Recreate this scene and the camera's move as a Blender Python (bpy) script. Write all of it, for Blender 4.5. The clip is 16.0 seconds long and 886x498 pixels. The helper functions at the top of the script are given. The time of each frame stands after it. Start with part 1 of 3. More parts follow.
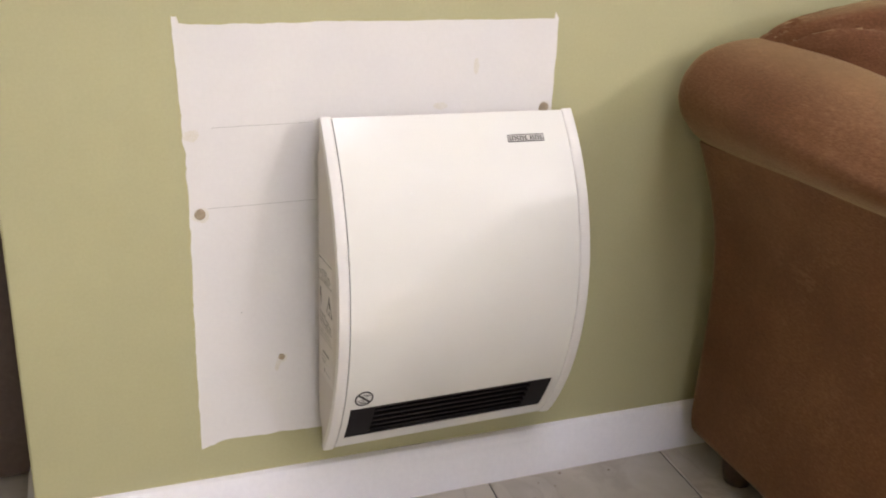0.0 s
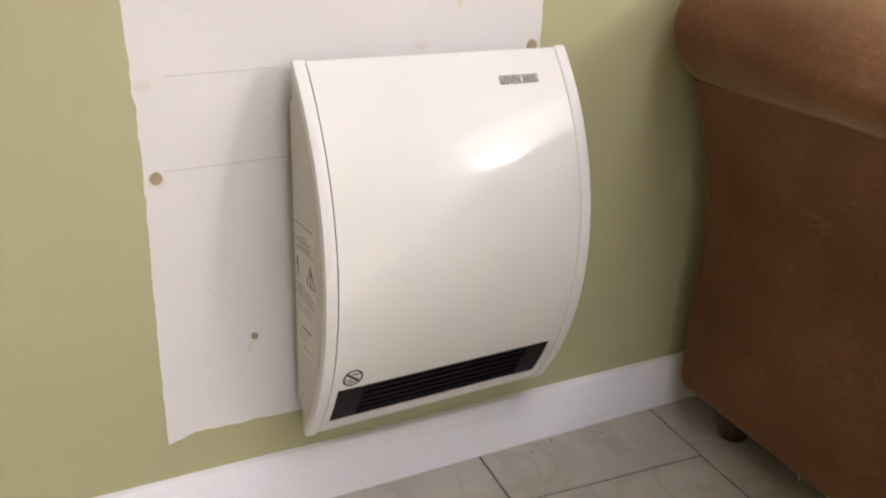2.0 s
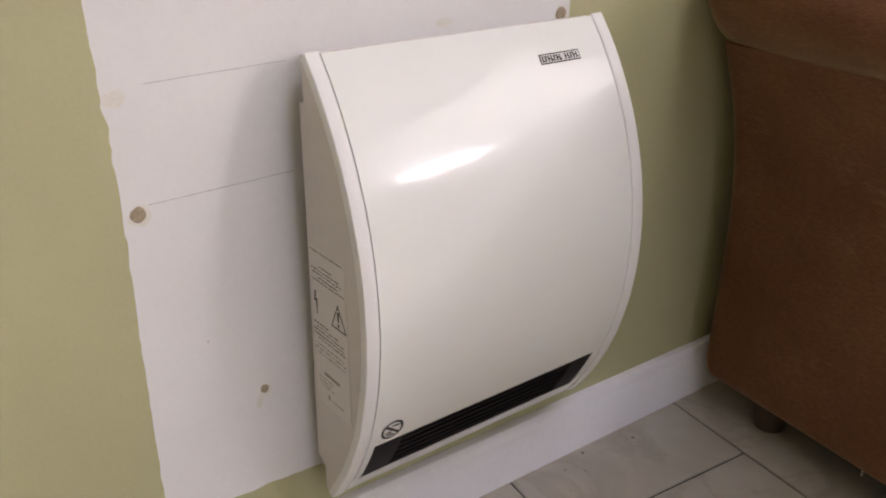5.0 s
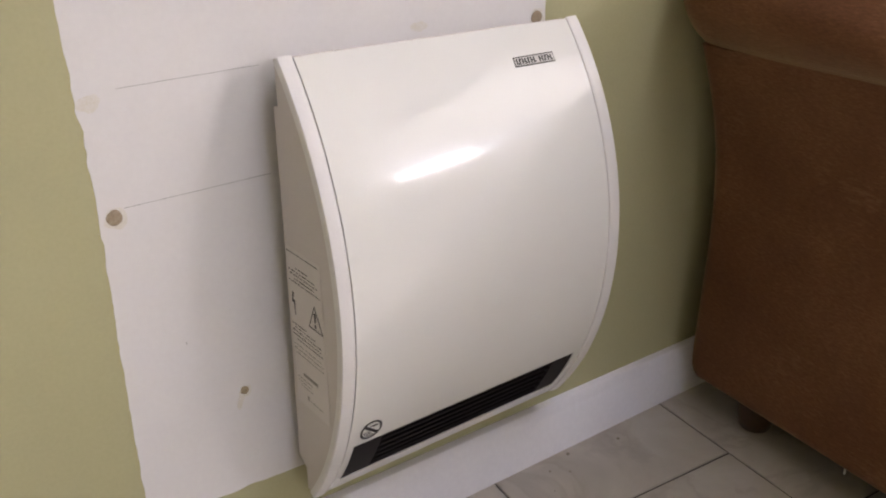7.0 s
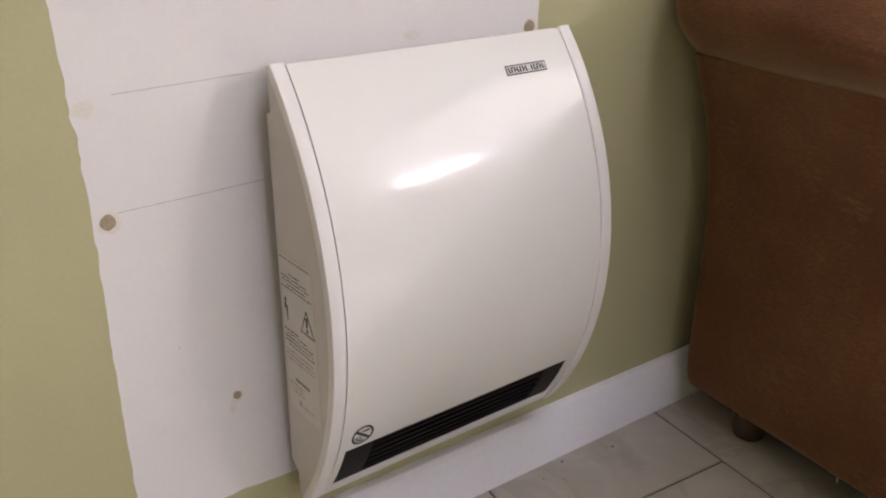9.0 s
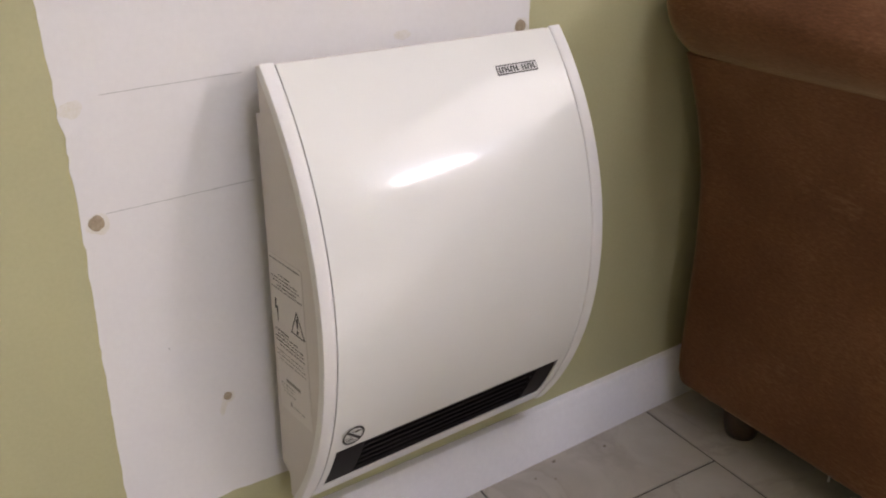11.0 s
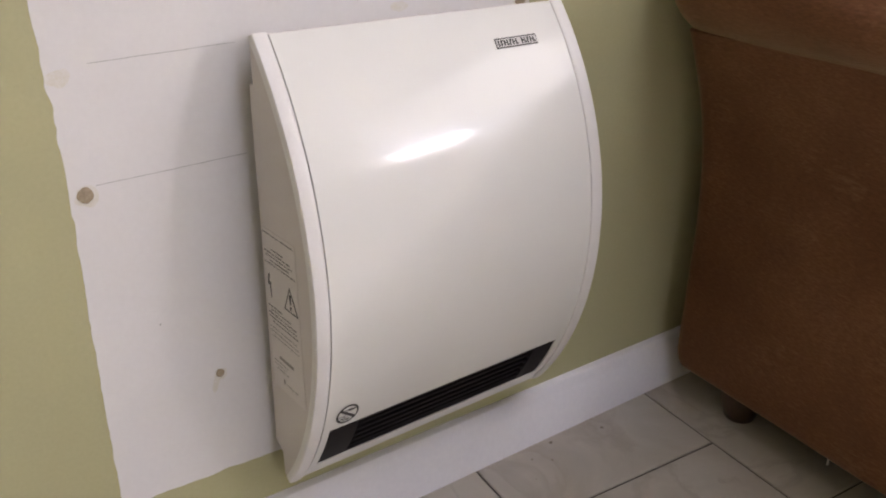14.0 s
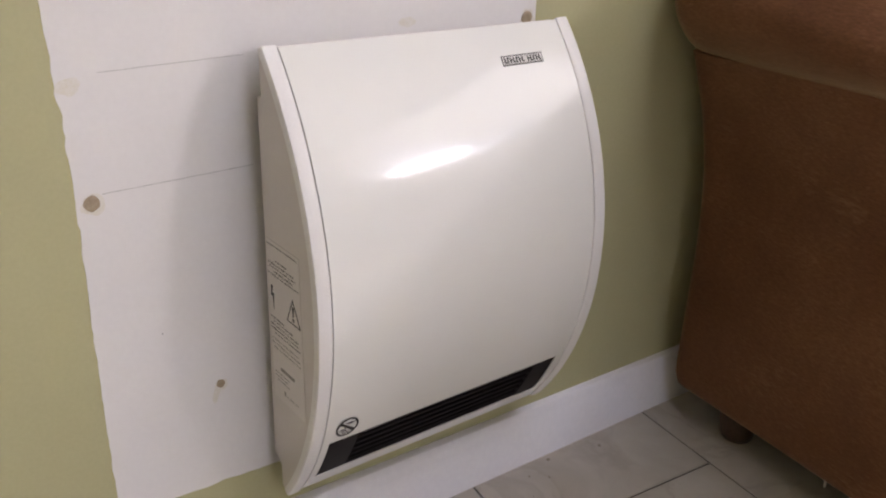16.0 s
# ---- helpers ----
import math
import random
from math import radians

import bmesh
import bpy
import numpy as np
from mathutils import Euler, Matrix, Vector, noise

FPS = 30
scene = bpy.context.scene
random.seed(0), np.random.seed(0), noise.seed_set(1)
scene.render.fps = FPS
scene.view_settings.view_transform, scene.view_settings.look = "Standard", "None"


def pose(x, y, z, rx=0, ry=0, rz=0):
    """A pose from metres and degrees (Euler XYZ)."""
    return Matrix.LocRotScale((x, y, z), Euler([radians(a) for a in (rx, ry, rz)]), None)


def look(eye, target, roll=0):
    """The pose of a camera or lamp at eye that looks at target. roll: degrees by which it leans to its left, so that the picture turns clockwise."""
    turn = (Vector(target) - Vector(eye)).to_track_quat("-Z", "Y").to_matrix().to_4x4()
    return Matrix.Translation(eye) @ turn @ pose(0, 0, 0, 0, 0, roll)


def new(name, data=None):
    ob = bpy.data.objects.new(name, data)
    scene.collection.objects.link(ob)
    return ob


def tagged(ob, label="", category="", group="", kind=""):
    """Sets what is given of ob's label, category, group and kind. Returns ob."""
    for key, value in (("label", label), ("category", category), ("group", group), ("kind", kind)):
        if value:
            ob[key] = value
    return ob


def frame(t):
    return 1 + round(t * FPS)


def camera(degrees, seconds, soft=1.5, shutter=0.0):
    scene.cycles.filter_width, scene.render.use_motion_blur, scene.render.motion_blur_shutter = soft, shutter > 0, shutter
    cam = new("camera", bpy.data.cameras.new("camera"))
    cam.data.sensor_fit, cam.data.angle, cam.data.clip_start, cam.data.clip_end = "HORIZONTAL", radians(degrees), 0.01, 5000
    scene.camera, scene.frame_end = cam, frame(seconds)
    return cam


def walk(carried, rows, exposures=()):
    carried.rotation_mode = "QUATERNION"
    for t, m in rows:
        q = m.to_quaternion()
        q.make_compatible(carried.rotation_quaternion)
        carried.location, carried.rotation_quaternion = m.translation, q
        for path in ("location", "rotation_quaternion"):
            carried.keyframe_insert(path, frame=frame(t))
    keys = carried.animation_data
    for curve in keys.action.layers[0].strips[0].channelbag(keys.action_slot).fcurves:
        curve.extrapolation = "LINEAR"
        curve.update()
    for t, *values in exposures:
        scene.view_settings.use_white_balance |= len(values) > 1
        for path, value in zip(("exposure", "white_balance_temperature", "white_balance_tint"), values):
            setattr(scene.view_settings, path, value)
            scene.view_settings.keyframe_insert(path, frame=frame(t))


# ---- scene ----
cam = camera(53.1, 16.0, soft=2.0, shutter=0.4)
PATH = [
    (0, (-0.437, -1.048, 0.749), (0.308, 0.702, 0.131), 1.9),
    (0.5, (-0.437, -1.043, 0.745), (0.304, 0.708, 0.124), 1.7),
    (1, (-0.435, -1.021, 0.739), (0.324, 0.733, 0.148), 1.7),
    (1.2, (-0.433, -1.004, 0.741), (0.354, 0.739, 0.156), 2.1),
    (1.5, (-0.435, -0.999, 0.731), (0.386, 0.732, 0.157), 1.3),
    (1.8, (-0.454, -0.946, 0.722), (0.436, 0.724, 0.072), 2.0),
    (2, (-0.475, -0.907, 0.714), (0.438, 0.725, 0.005), 1.4),
    (2.2, (-0.467, -0.88, 0.711), (0.473, 0.722, -0.029), 1.5),
    (2.3, (-0.473, -0.865, 0.71), (0.484, 0.731, -0.023), 1.1),
    (2.5, (-0.498, -0.824, 0.713), (0.511, 0.755, 0.014), -0.1),
    (2.8, (-0.495, -0.761, 0.722), (0.488, 0.822, -0.005), -1.5),
    (3, (-0.495, -0.721, 0.718), (0.535, 0.812, -0.05), -0.7),
    (3.2, (-0.495, -0.697, 0.719), (0.573, 0.798, -0.072), -0.0),
    (5.5, (-0.509, -0.673, 0.714), (0.588, 0.789, -0.097), 0.0),
    (6, (-0.503, -0.684, 0.714), (0.594, 0.787, -0.082), -0.1),
    (6.5, (-0.497, -0.692, 0.709), (0.589, 0.778, -0.102), -0.4),
    (7, (-0.494, -0.697, 0.711), (0.602, 0.776, -0.081), -0.6),
    (7.5, (-0.491, -0.699, 0.711), (0.606, 0.781, -0.068), -0.5),
    (8, (-0.489, -0.704, 0.711), (0.609, 0.78, -0.057), -0.4),
    (10.3, (-0.491, -0.711, 0.707), (0.601, 0.775, -0.067), -0.8),
    (10.5, (-0.488, -0.71, 0.709), (0.607, 0.77, -0.074), -0.9),
    (11, (-0.486, -0.71, 0.71), (0.62, 0.767, -0.062), -0.4),
    (11.5, (-0.481, -0.711, 0.711), (0.624, 0.766, -0.063), -0.3),
    (12, (-0.481, -0.707, 0.708), (0.627, 0.764, -0.07), -0.0),
    (12.5, (-0.479, -0.705, 0.704), (0.623, 0.761, -0.094), -0.1),
    (13, (-0.477, -0.702, 0.702), (0.625, 0.761, -0.103), -0.0),
    (13.5, (-0.476, -0.702, 0.703), (0.63, 0.758, -0.1), 0.2),
    (14, (-0.477, -0.704, 0.698), (0.62, 0.762, -0.107), 0.0),
    (14.5, (-0.477, -0.697, 0.696), (0.625, 0.761, -0.116), 0.5),
    (15, (-0.481, -0.701, 0.696), (0.618, 0.762, -0.114), 0.4),
    (15.5, (-0.483, -0.697, 0.693), (0.621, 0.759, -0.12), 0.7),
    (16, (-0.484, -0.702, 0.699), (0.628, 0.769, -0.075), 1.2),
]
EXPOSURE = [(0.0, 3.77, 6600, 18.7), (1.5, 3.77, 6600, 18.7), (3.2, 3.54, 6500, 20.5), (5.5, 3.44, 6470, 21.5), (11.0, 3.44, 6450, 21.5), (16.0, 3.43, 6370, 21.8)]
walk(cam, [(t, look(eye, target, roll)) for t, eye, target, roll in PATH], EXPOSURE)

# ---------- light ----------
world = bpy.data.worlds.new("sky")
scene.world = world
world.use_nodes = True
wn = world.node_tree.nodes
sky = wn.new("ShaderNodeTexSky")
sky.sky_type = 'NISHITA'
sky.sun_disc = False
sky.sun_elevation = radians(29.5)
SUN_WAY = Vector((-3.2, 1.0, -1.9)).normalized()
sky.sun_rotation = math.atan2(-SUN_WAY.x, -SUN_WAY.y)
wn["Background"].inputs["Strength"].default_value = 0.05
world.node_tree.links.new(sky.outputs[0], wn["Background"].inputs["Color"])

sun_data = bpy.data.lights.new("sun", 'SUN')
sun_data.energy, sun_data.angle, sun_data.color = 5.0, radians(0.5), (1.0, 0.94, 0.86)
sun = new("sun", sun_data)
sun.matrix_world = Matrix.Translation((4, -5, 4)) @ SUN_WAY.to_track_quat("-Z", "Y").to_matrix().to_4x4()

ROOM_L, ROOM_R, ROOM_B, ROOM_H = -2.9, 2.3, -5.0, 2.75
WIN_A = (-4.00, -1.50, 1.42, 2.66)      # window in the east wall: y0, y1, z0, z1
WIN_C = (-2.28, -1.98, 0.87, 1.25)      # two small square lights added unseen beside and below it, for floor sun spots
WIN_D = (-1.495, -1.29, 1.25, 1.51)
DOOR = (-0.75, 0.25, 0.03, 2.05)         # unseen glazed door added in the south wall: x0, x1, z0, z1
SKY_B = (-0.40, 0.70, -1.95, -0.85)     # unseen roof window added in the ceiling: x0, x1, y0, y1


def window_light(name, place, size, power, colour):
    d = bpy.data.lights.new(name, 'AREA')
    d.shape, d.size, d.size_y = 'RECTANGLE', size[0], size[1]
    d.energy, d.color = power, colour
    ob = new(name, d)
    ob.matrix_world = place
    return ob


# bright view through the foot of the window, softer light through its upper part
window_light("window_light", pose(ROOM_R + 0.02, -3.42, 1.555, 0, 90, 0), (0.15, 0.76), 2.9, (1.0, 0.98, 0.96))
window_light("window_light", pose(ROOM_R + 0.02, -2.75, 2.14, 0, 90, 0), (0.96, 2.36), 3.0, (1.0, 0.98, 0.96))
# fill lamp in the added roof window, for light from above
window_light("window_light", pose(0.15, -1.40, ROOM_H + 0.02, 0, 0, 0), (1.02, 1.02), 1.95, (0.97, 0.97, 1.0))
# bluish fill lamp in the added door, brightens baseboard and lower heater
window_light("window_light", pose((DOOR[0] + DOOR[1]) / 2, ROOM_B - 0.02, 1.04, 90, 0, 0), (0.86, 1.86), 1.6, (0.80, 0.84, 1.0))


# ---------- materials ----------
def material(name):
    m = bpy.data.materials.new(name)
    m.use_nodes = True
    t = m.node_tree
    return m, t, t.nodes["Principled BSDF"]


def node(t, kind, links=None, **values):
    n = t.nodes.new(kind)
    for key, value in values.items():
        n.inputs[key.replace("_", " ")].default_value = value
    for key, source in (links or {}).items():
        t.links.new(source, n.inputs[key])
    return n


def ramp(t, source, stops):
    r = t.nodes.new("ShaderNodeValToRGB")
    t.links.new(source, r.inputs[0])
    e = r.color_ramp.elements
    while len(e) < len(stops):
        e.new(0.5)
    for el, (pos, col) in zip(e, stops):
        el.position, el.color = pos, (*col, 1)
    return r


def surface(name, dark, light, scale=6.0, rough=0.5, fine=300.0, relief=0.1, dist=0.001, metal=0.0, coat=0.0, spread=0.15, spec=0.5):
    """A surface varied at two scales: broad tone and fine grain, with bump from the grain."""
    m, t, b = material(name)
    tc = t.nodes.new("ShaderNodeTexCoord")
    n1 = node(t, "ShaderNodeTexNoise", {"Vector": tc.outputs["Object"]}, Scale=scale, Detail=5.0, Roughness=0.6)
    n2 = node(t, "ShaderNodeTexNoise", {"Vector": tc.outputs["Object"]}, Scale=fine, Detail=3.0)
    mix = node(t, "ShaderNodeMath", {0: n1.outputs[0], 1: n2.outputs[0]})
    mix.operation = 'ADD'
    half = node(t, "ShaderNodeMath", {0: mix.outputs[0]})
    half.operation, half.inputs[1].default_value = 'MULTIPLY', 0.5
    c = ramp(t, half.outputs[0], [(0.5 - spread, dark), (0.5 + spread, light)])
    t.links.new(c.outputs[0], b.inputs["Base Color"])
    r = node(t, "ShaderNodeMapRange", {"Value": n1.outputs[0]})
    r.inputs["To Min"].default_value, r.inputs["To Max"].default_value = rough - 0.05, rough + 0.05
    t.links.new(r.outputs[0], b.inputs["Roughness"])
    bump = node(t, "ShaderNodeBump", {"Height": n2.outputs[0]}, Strength=relief, Distance=dist)
    t.links.new(bump.outputs[0], b.inputs["Normal"])
    b.inputs["Metallic"].default_value = metal
    b.inputs["Coat Weight"].default_value = coat
    b.inputs["Specular IOR Level"].default_value = spec
    return m


GREEN = surface("olive_wall_paint", (0.444, 0.424, 0.240), (0.474, 0.454, 0.260), 3.0, 0.55, 260, 0.06, 0.0008)
BARE = surface("old_white_wall_paint", (0.755, 0.735, 0.725), (0.785, 0.765, 0.755), 9.0, 0.6, 180, 0.06, 0.0008)
ROOM_WHITE = surface("white_room_paint", (0.70, 0.68, 0.64), (0.78, 0.76, 0.72), 3.0, 0.6, 200, 0.1, 0.0008)
TRIM = surface("white_trim_gloss", (0.84, 0.83, 0.875), (0.89, 0.88, 0.92), 8.0, 0.35, 150, 0.06, 0.0006)
ENAMEL = surface("white_heater_enamel", (0.795, 0.790, 0.755), (0.815, 0.810, 0.775), 4.0, 0.20, 900, 0.03, 0.0002, coat=0.42, spec=0.20)
ENAMEL.node_tree.nodes["Principled BSDF"].inputs["Coat Roughness"].default_value = 0.08
RIM = surface("white_heater_plastic", (0.755, 0.74, 0.72), (0.80, 0.785, 0.765), 6.0, 0.40, 700, 0.04, 0.0002)
# housing steel, colour darkened below the front's white to carry the side's shade
HOUSING = surface("beige_grey_shaded_steel", (0.60, 0.555, 0.52), (0.65, 0.605, 0.57), 5.0, 0.45, 700, 0.04, 0.0002)
SEAM = surface("seam_shadow_strip", (0.17, 0.165, 0.16), (0.24, 0.23, 0.225), 20, 0.7, 300)
GRILLE = surface("dark_grille_plastic", (0.012, 0.010, 0.011), (0.022, 0.019, 0.020), 30, 0.5, 900, 0.08, 0.0002, spec=0.10)
CAVITY = surface("black_cavity", (0.006, 0.006, 0.006), (0.012, 0.011, 0.011), 30, 0.7, 500)
PRINT = surface("worn_black_print", (0.05, 0.045, 0.040), (0.13, 0.118, 0.108), 120, 0.5, 900)
CABINET = surface("brown_cabinet_wood", (0.085, 0.055, 0.040), (0.120, 0.080, 0.058), 9, 0.55, 120)
INK = surface("black_print", (0.022, 0.020, 0.019), (0.035, 0.032, 0.030), 60, 0.5, 900)
FAINT_INK = surface("grey_print", (0.22, 0.20, 0.18), (0.30, 0.28, 0.25), 60, 0.5, 900)
LABEL = surface("silver_grey_label_film", (0.64, 0.60, 0.565), (0.70, 0.66, 0.625), 40, 0.35, 500)
BADGE = surface("silver_badge", (0.58, 0.565, 0.545), (0.68, 0.665, 0.645), 60, 0.35, 600)
PENCIL = surface("pencil_graphite", (0.34, 0.33, 0.32), (0.62, 0.60, 0.58), 160, 0.6, 900, spread=0.12)
PLUG = surface("beige_wall_plug", (0.30, 0.23, 0.15), (0.43, 0.35, 0.245), 150, 0.7, 600, 0.3, 0.001)
STAIN = surface("yellowed_stain", (0.70, 0.66, 0.575), (0.765, 0.74, 0.705), 120, 0.7, 500)
DIRT = surface("dirt_crumb", (0.17, 0.14, 0.11), (0.28, 0.24, 0.19), 200, 0.9, 900)
GROUT = surface("grey_grout", (0.045, 0.041, 0.038), (0.085, 0.078, 0.074), 40, 0.9, 400, 0.3)
WOOD = surface("dark_stained_wood", (0.035, 0.020, 0.012), (0.075, 0.042, 0.024), 14, 0.4, 200)
LINER = surface("black_dust_cover", (0.012, 0.011, 0.010), (0.03, 0.027, 0.025), 40, 0.95, 700)


def fabric():
    m, t, b = material("brown_microfibre")
    tc = t.nodes.new("ShaderNodeTexCoord")
    big = node(t, "ShaderNodeTexNoise", {"Vector": tc.outputs["Object"]}, Scale=7.0, Detail=4.0)
    mp = node(t, "ShaderNodeMapping", {"Vector": tc.outputs["Object"]}, Rotation=(0.6, 0.1, 0.3), Scale=(1, 0.45, 1.5))
    nap = node(t, "ShaderNodeTexNoise", {"Vector": mp.outputs[0]}, Scale=330.0, Detail=3.0, Roughness=0.6)
    add = node(t, "ShaderNodeMath", {0: big.outputs[0], 1: nap.outputs[0]})
    add.operation = 'ADD'
    half = node(t, "ShaderNodeMath", {0: add.outputs[0]})
    half.operation, half.inputs[1].default_value = 'MULTIPLY', 0.5
    c = ramp(t, half.outputs[0], [(0.36, (0.122, 0.050, 0.023)), (0.51, (0.164, 0.070, 0.033)), (0.66, (0.222, 0.104, 0.052))])
    # brushed places where the nap lies the other way and looks paler
    mp2 = node(t, "ShaderNodeMapping", {"Vector": tc.outputs["Object"]}, Rotation=(0.9, 0.2, 0.1), Scale=(1, 0.35, 1.3))
    fleck = node(t, "ShaderNodeTexNoise", {"Vector": mp2.outputs[0]}, Scale=150.0, Detail=5.0, Roughness=0.75)
    where = node(t, "ShaderNodeTexNoise", {"Vector": tc.outputs["Object"]}, Scale=11.0, Detail=2.0)
    both = node(t, "ShaderNodeMath", {0: fleck.outputs[0], 1: where.outputs[0]})
    both.operation = 'MULTIPLY'
    amount = ramp(t, both.outputs[0], [(0.32, (0, 0, 0)), (0.46, (0.35, 0.35, 0.35))])
    mix = t.nodes.new("ShaderNodeMix")
    mix.data_type = 'RGBA'
    t.links.new(amount.outputs[0], mix.inputs["Factor"])
    t.links.new(c.outputs[0], mix.inputs["A"])
    mix.inputs["B"].default_value = (0.32, 0.18, 0.10, 1)
    t.links.new(mix.outputs["Result"], b.inputs["Base Color"])
    b.inputs["Roughness"].default_value = 0.9
    b.inputs["Specular IOR Level"].default_value = 0.2
    b.inputs["Sheen Weight"].default_value = 0.40
    b.inputs["Sheen Roughness"].default_value = 0.4
    b.inputs["Sheen Tint"].default_value = (0.86, 0.74, 0.44, 1)
    bump = node(t, "ShaderNodeBump", {"Height": nap.outputs[0]}, Strength=0.4, Distance=0.0015)
    t.links.new(bump.outputs[0], b.inputs["Normal"])
    return m


FABRIC = fabric()


def tile_stone():
    m, t, b = material("grey_marbled_tile")
    tc = t.nodes.new("ShaderNodeTexCoord")
    info = t.nodes.new("ShaderNodeObjectInfo")
    shift = node(t, "ShaderNodeVectorMath", {0: tc.outputs["Object"]})
    shift.operation = 'ADD'
    far = node(t, "ShaderNodeMath", {0: info.outputs["Random"]})
    far.operation, far.inputs[1].default_value = 'MULTIPLY', 37.0
    t.links.new(far.outputs[0], shift.inputs[1])
    cloud = node(t, "ShaderNodeTexNoise", {"Vector": shift.outputs[0]}, Scale=7.0, Detail=6.0, Roughness=0.6, Distortion=0.8)
    base = ramp(t, cloud.outputs[0], [(0.32, (0.41, 0.37, 0.315)), (0.52, (0.48, 0.44, 0.38)), (0.7, (0.54, 0.505, 0.45))])
    vein = node(t, "ShaderNodeTexNoise", {"Vector": shift.outputs[0]}, Scale=3.2, Detail=7.0, Roughness=0.55, Distortion=1.6)
    line = ramp(t, vein.outputs[0], [(0.45, (0, 0, 0)), (0.495, (1, 1, 1)), (0.515, (0, 0, 0))])
    mix = t.nodes.new("ShaderNodeMix")
    mix.data_type = 'RGBA'
    soft = node(t, "ShaderNodeMath", {0: line.outputs[0]})
    soft.operation, soft.inputs[1].default_value = 'MULTIPLY', 0.42
    t.links.new(soft.outputs[0], mix.inputs["Factor"])
    t.links.new(base.outputs[0], mix.inputs["A"])
    mix.inputs["B"].default_value = (0.33, 0.28, 0.23, 1)
    t.links.new(mix.outputs["Result"], b.inputs["Base Color"])
    r = node(t, "ShaderNodeMapRange", {"Value": cloud.outputs[0]})
    r.inputs["To Min"].default_value, r.inputs["To Max"].default_value = 0.32, 0.48
    t.links.new(r.outputs[0], b.inputs["Roughness"])
    grain = node(t, "ShaderNodeTexNoise", {"Vector": tc.outputs["Object"]}, Scale=260.0, Detail=3.0)
    bump = node(t, "ShaderNodeBump", {"Height": grain.outputs[0]}, Strength=0.06, Distance=0.0008)
    t.links.new(bump.outputs[0], b.inputs["Normal"])
    return m


TILE = tile_stone()

glass, gt, gb = material("window_glass")
gb.inputs["Transmission Weight"].default_value = 1.0
gb.inputs["Roughness"].default_value = 0.02
gb.inputs["IOR"].default_value = 1.45


# ---------- mesh helpers ----------
def mesh_of(name, bm, mat, smooth=False):
    bmesh.ops.recalc_face_normals(bm, faces=bm.faces[:])
    me = bpy.data.meshes.new(name)
    bm.to_mesh(me)
    bm.free()
    me.materials.append(mat)
    if smooth:
        for p in me.polygons:
            p.use_smooth = True
        me.set_sharp_from_angle(angle=radians(35))
    return me


def part(name, bm, mat, parent=None, label="", smooth=False):
    ob = new(name, mesh_of(name, bm, mat, smooth))
    ob.parent = parent
    if label:
        ob["label"] = label
    return ob


def box(bm, x0, x1, y0, y1, z0, z1, bevel=0.0):
    vs = [bm.verts.new((x, y, z)) for x in (x0, x1) for y in (y0, y1) for z in (z0, z1)]
    fs = [bm.faces.new([vs[i] for i in f]) for f in ((0, 1, 3, 2), (4, 6, 7, 5), (0, 4, 5, 1), (2, 3, 7, 6), (0, 2, 6, 4), (1, 5, 7, 3))]
    if bevel:
        es = list({e for f in fs for e in f.edges})
        bmesh.ops.bevel(bm, geom=es, offset=bevel, segments=2, affect='EDGES', profile=0.5)
    return bm


def boxes(*list_of):
    bm = bmesh.new()
    for b in list_of:
        box(bm, *b)
    return bm


def prism(outline, axis, a, b, bevel=0.0):
    """A closed outline of (p, q) drawn out from a to b along an axis: 'x' takes (y, z), 'y' takes (x, z), 'z' takes (x, y)."""
    bm = bmesh.new()

    def at(p, q, s):
        return (s, p, q) if axis == 'x' else (p, s, q) if axis == 'y' else (p, q, s)
    ra = [bm.verts.new(at(p, q, a)) for p, q in outline]
    rb = [bm.verts.new(at(p, q, b)) for p, q in outline]
    n = len(outline)
    bm.faces.new(ra)
    bm.faces.new(rb[::-1])
    for i in range(n):
        bm.faces.new((ra[i], ra[(i + 1) % n], rb[(i + 1) % n], rb[i]))
    bmesh.ops.recalc_face_normals(bm, faces=bm.faces[:])
    if bevel:
        bmesh.ops.bevel(bm, geom=bm.edges[:], offset=bevel, segments=2, affect='EDGES', profile=0.5, clamp_overlap=True)
    return bm


def smooth_line(points, steps):
    """Catmull-Rom line through points."""
    out = []
    n = len(points)
    for i in range(n - 1):
        p0, p1, p2, p3 = (Vector(points[max(0, min(n - 1, i + k))]) for k in (-1, 0, 1, 2))
        for s in range(steps):
            u = s / steps
            out.append(0.5 * (2 * p1 + (p2 - p0) * u + (2 * p0 - 5 * p1 + 4 * p2 - p3) * u * u + (3 * p1 - p0 - 3 * p2 + p3) * u ** 3))
    out.append(Vector(points[-1]))
    return out


def merged(*bms):
    out = bmesh.new()
    for b in bms:
        me = bpy.data.meshes.new("tmp")
        b.to_mesh(me)
        b.free()
        out.from_mesh(me)
        bpy.data.meshes.remove(me)
    return out


def structure(name, bm, mat, label="", smooth=False):
    return tagged(part(name, bm, mat, None, "", smooth), label, "", "", "structure")


# ---------- the room ----------
WALL_END = -0.522
SLOPE = 0.020
wall = structure("wall_north", prism([(WALL_END, 0.0), (ROOM_R, 0.0), (ROOM_R, 0.115), (WALL_END, 0.115)], 'z', -0.15, ROOM_H, 0.003), GREEN,
                 "olive green painted wall that ends in an open corner")
tagged(wall, category="wall")


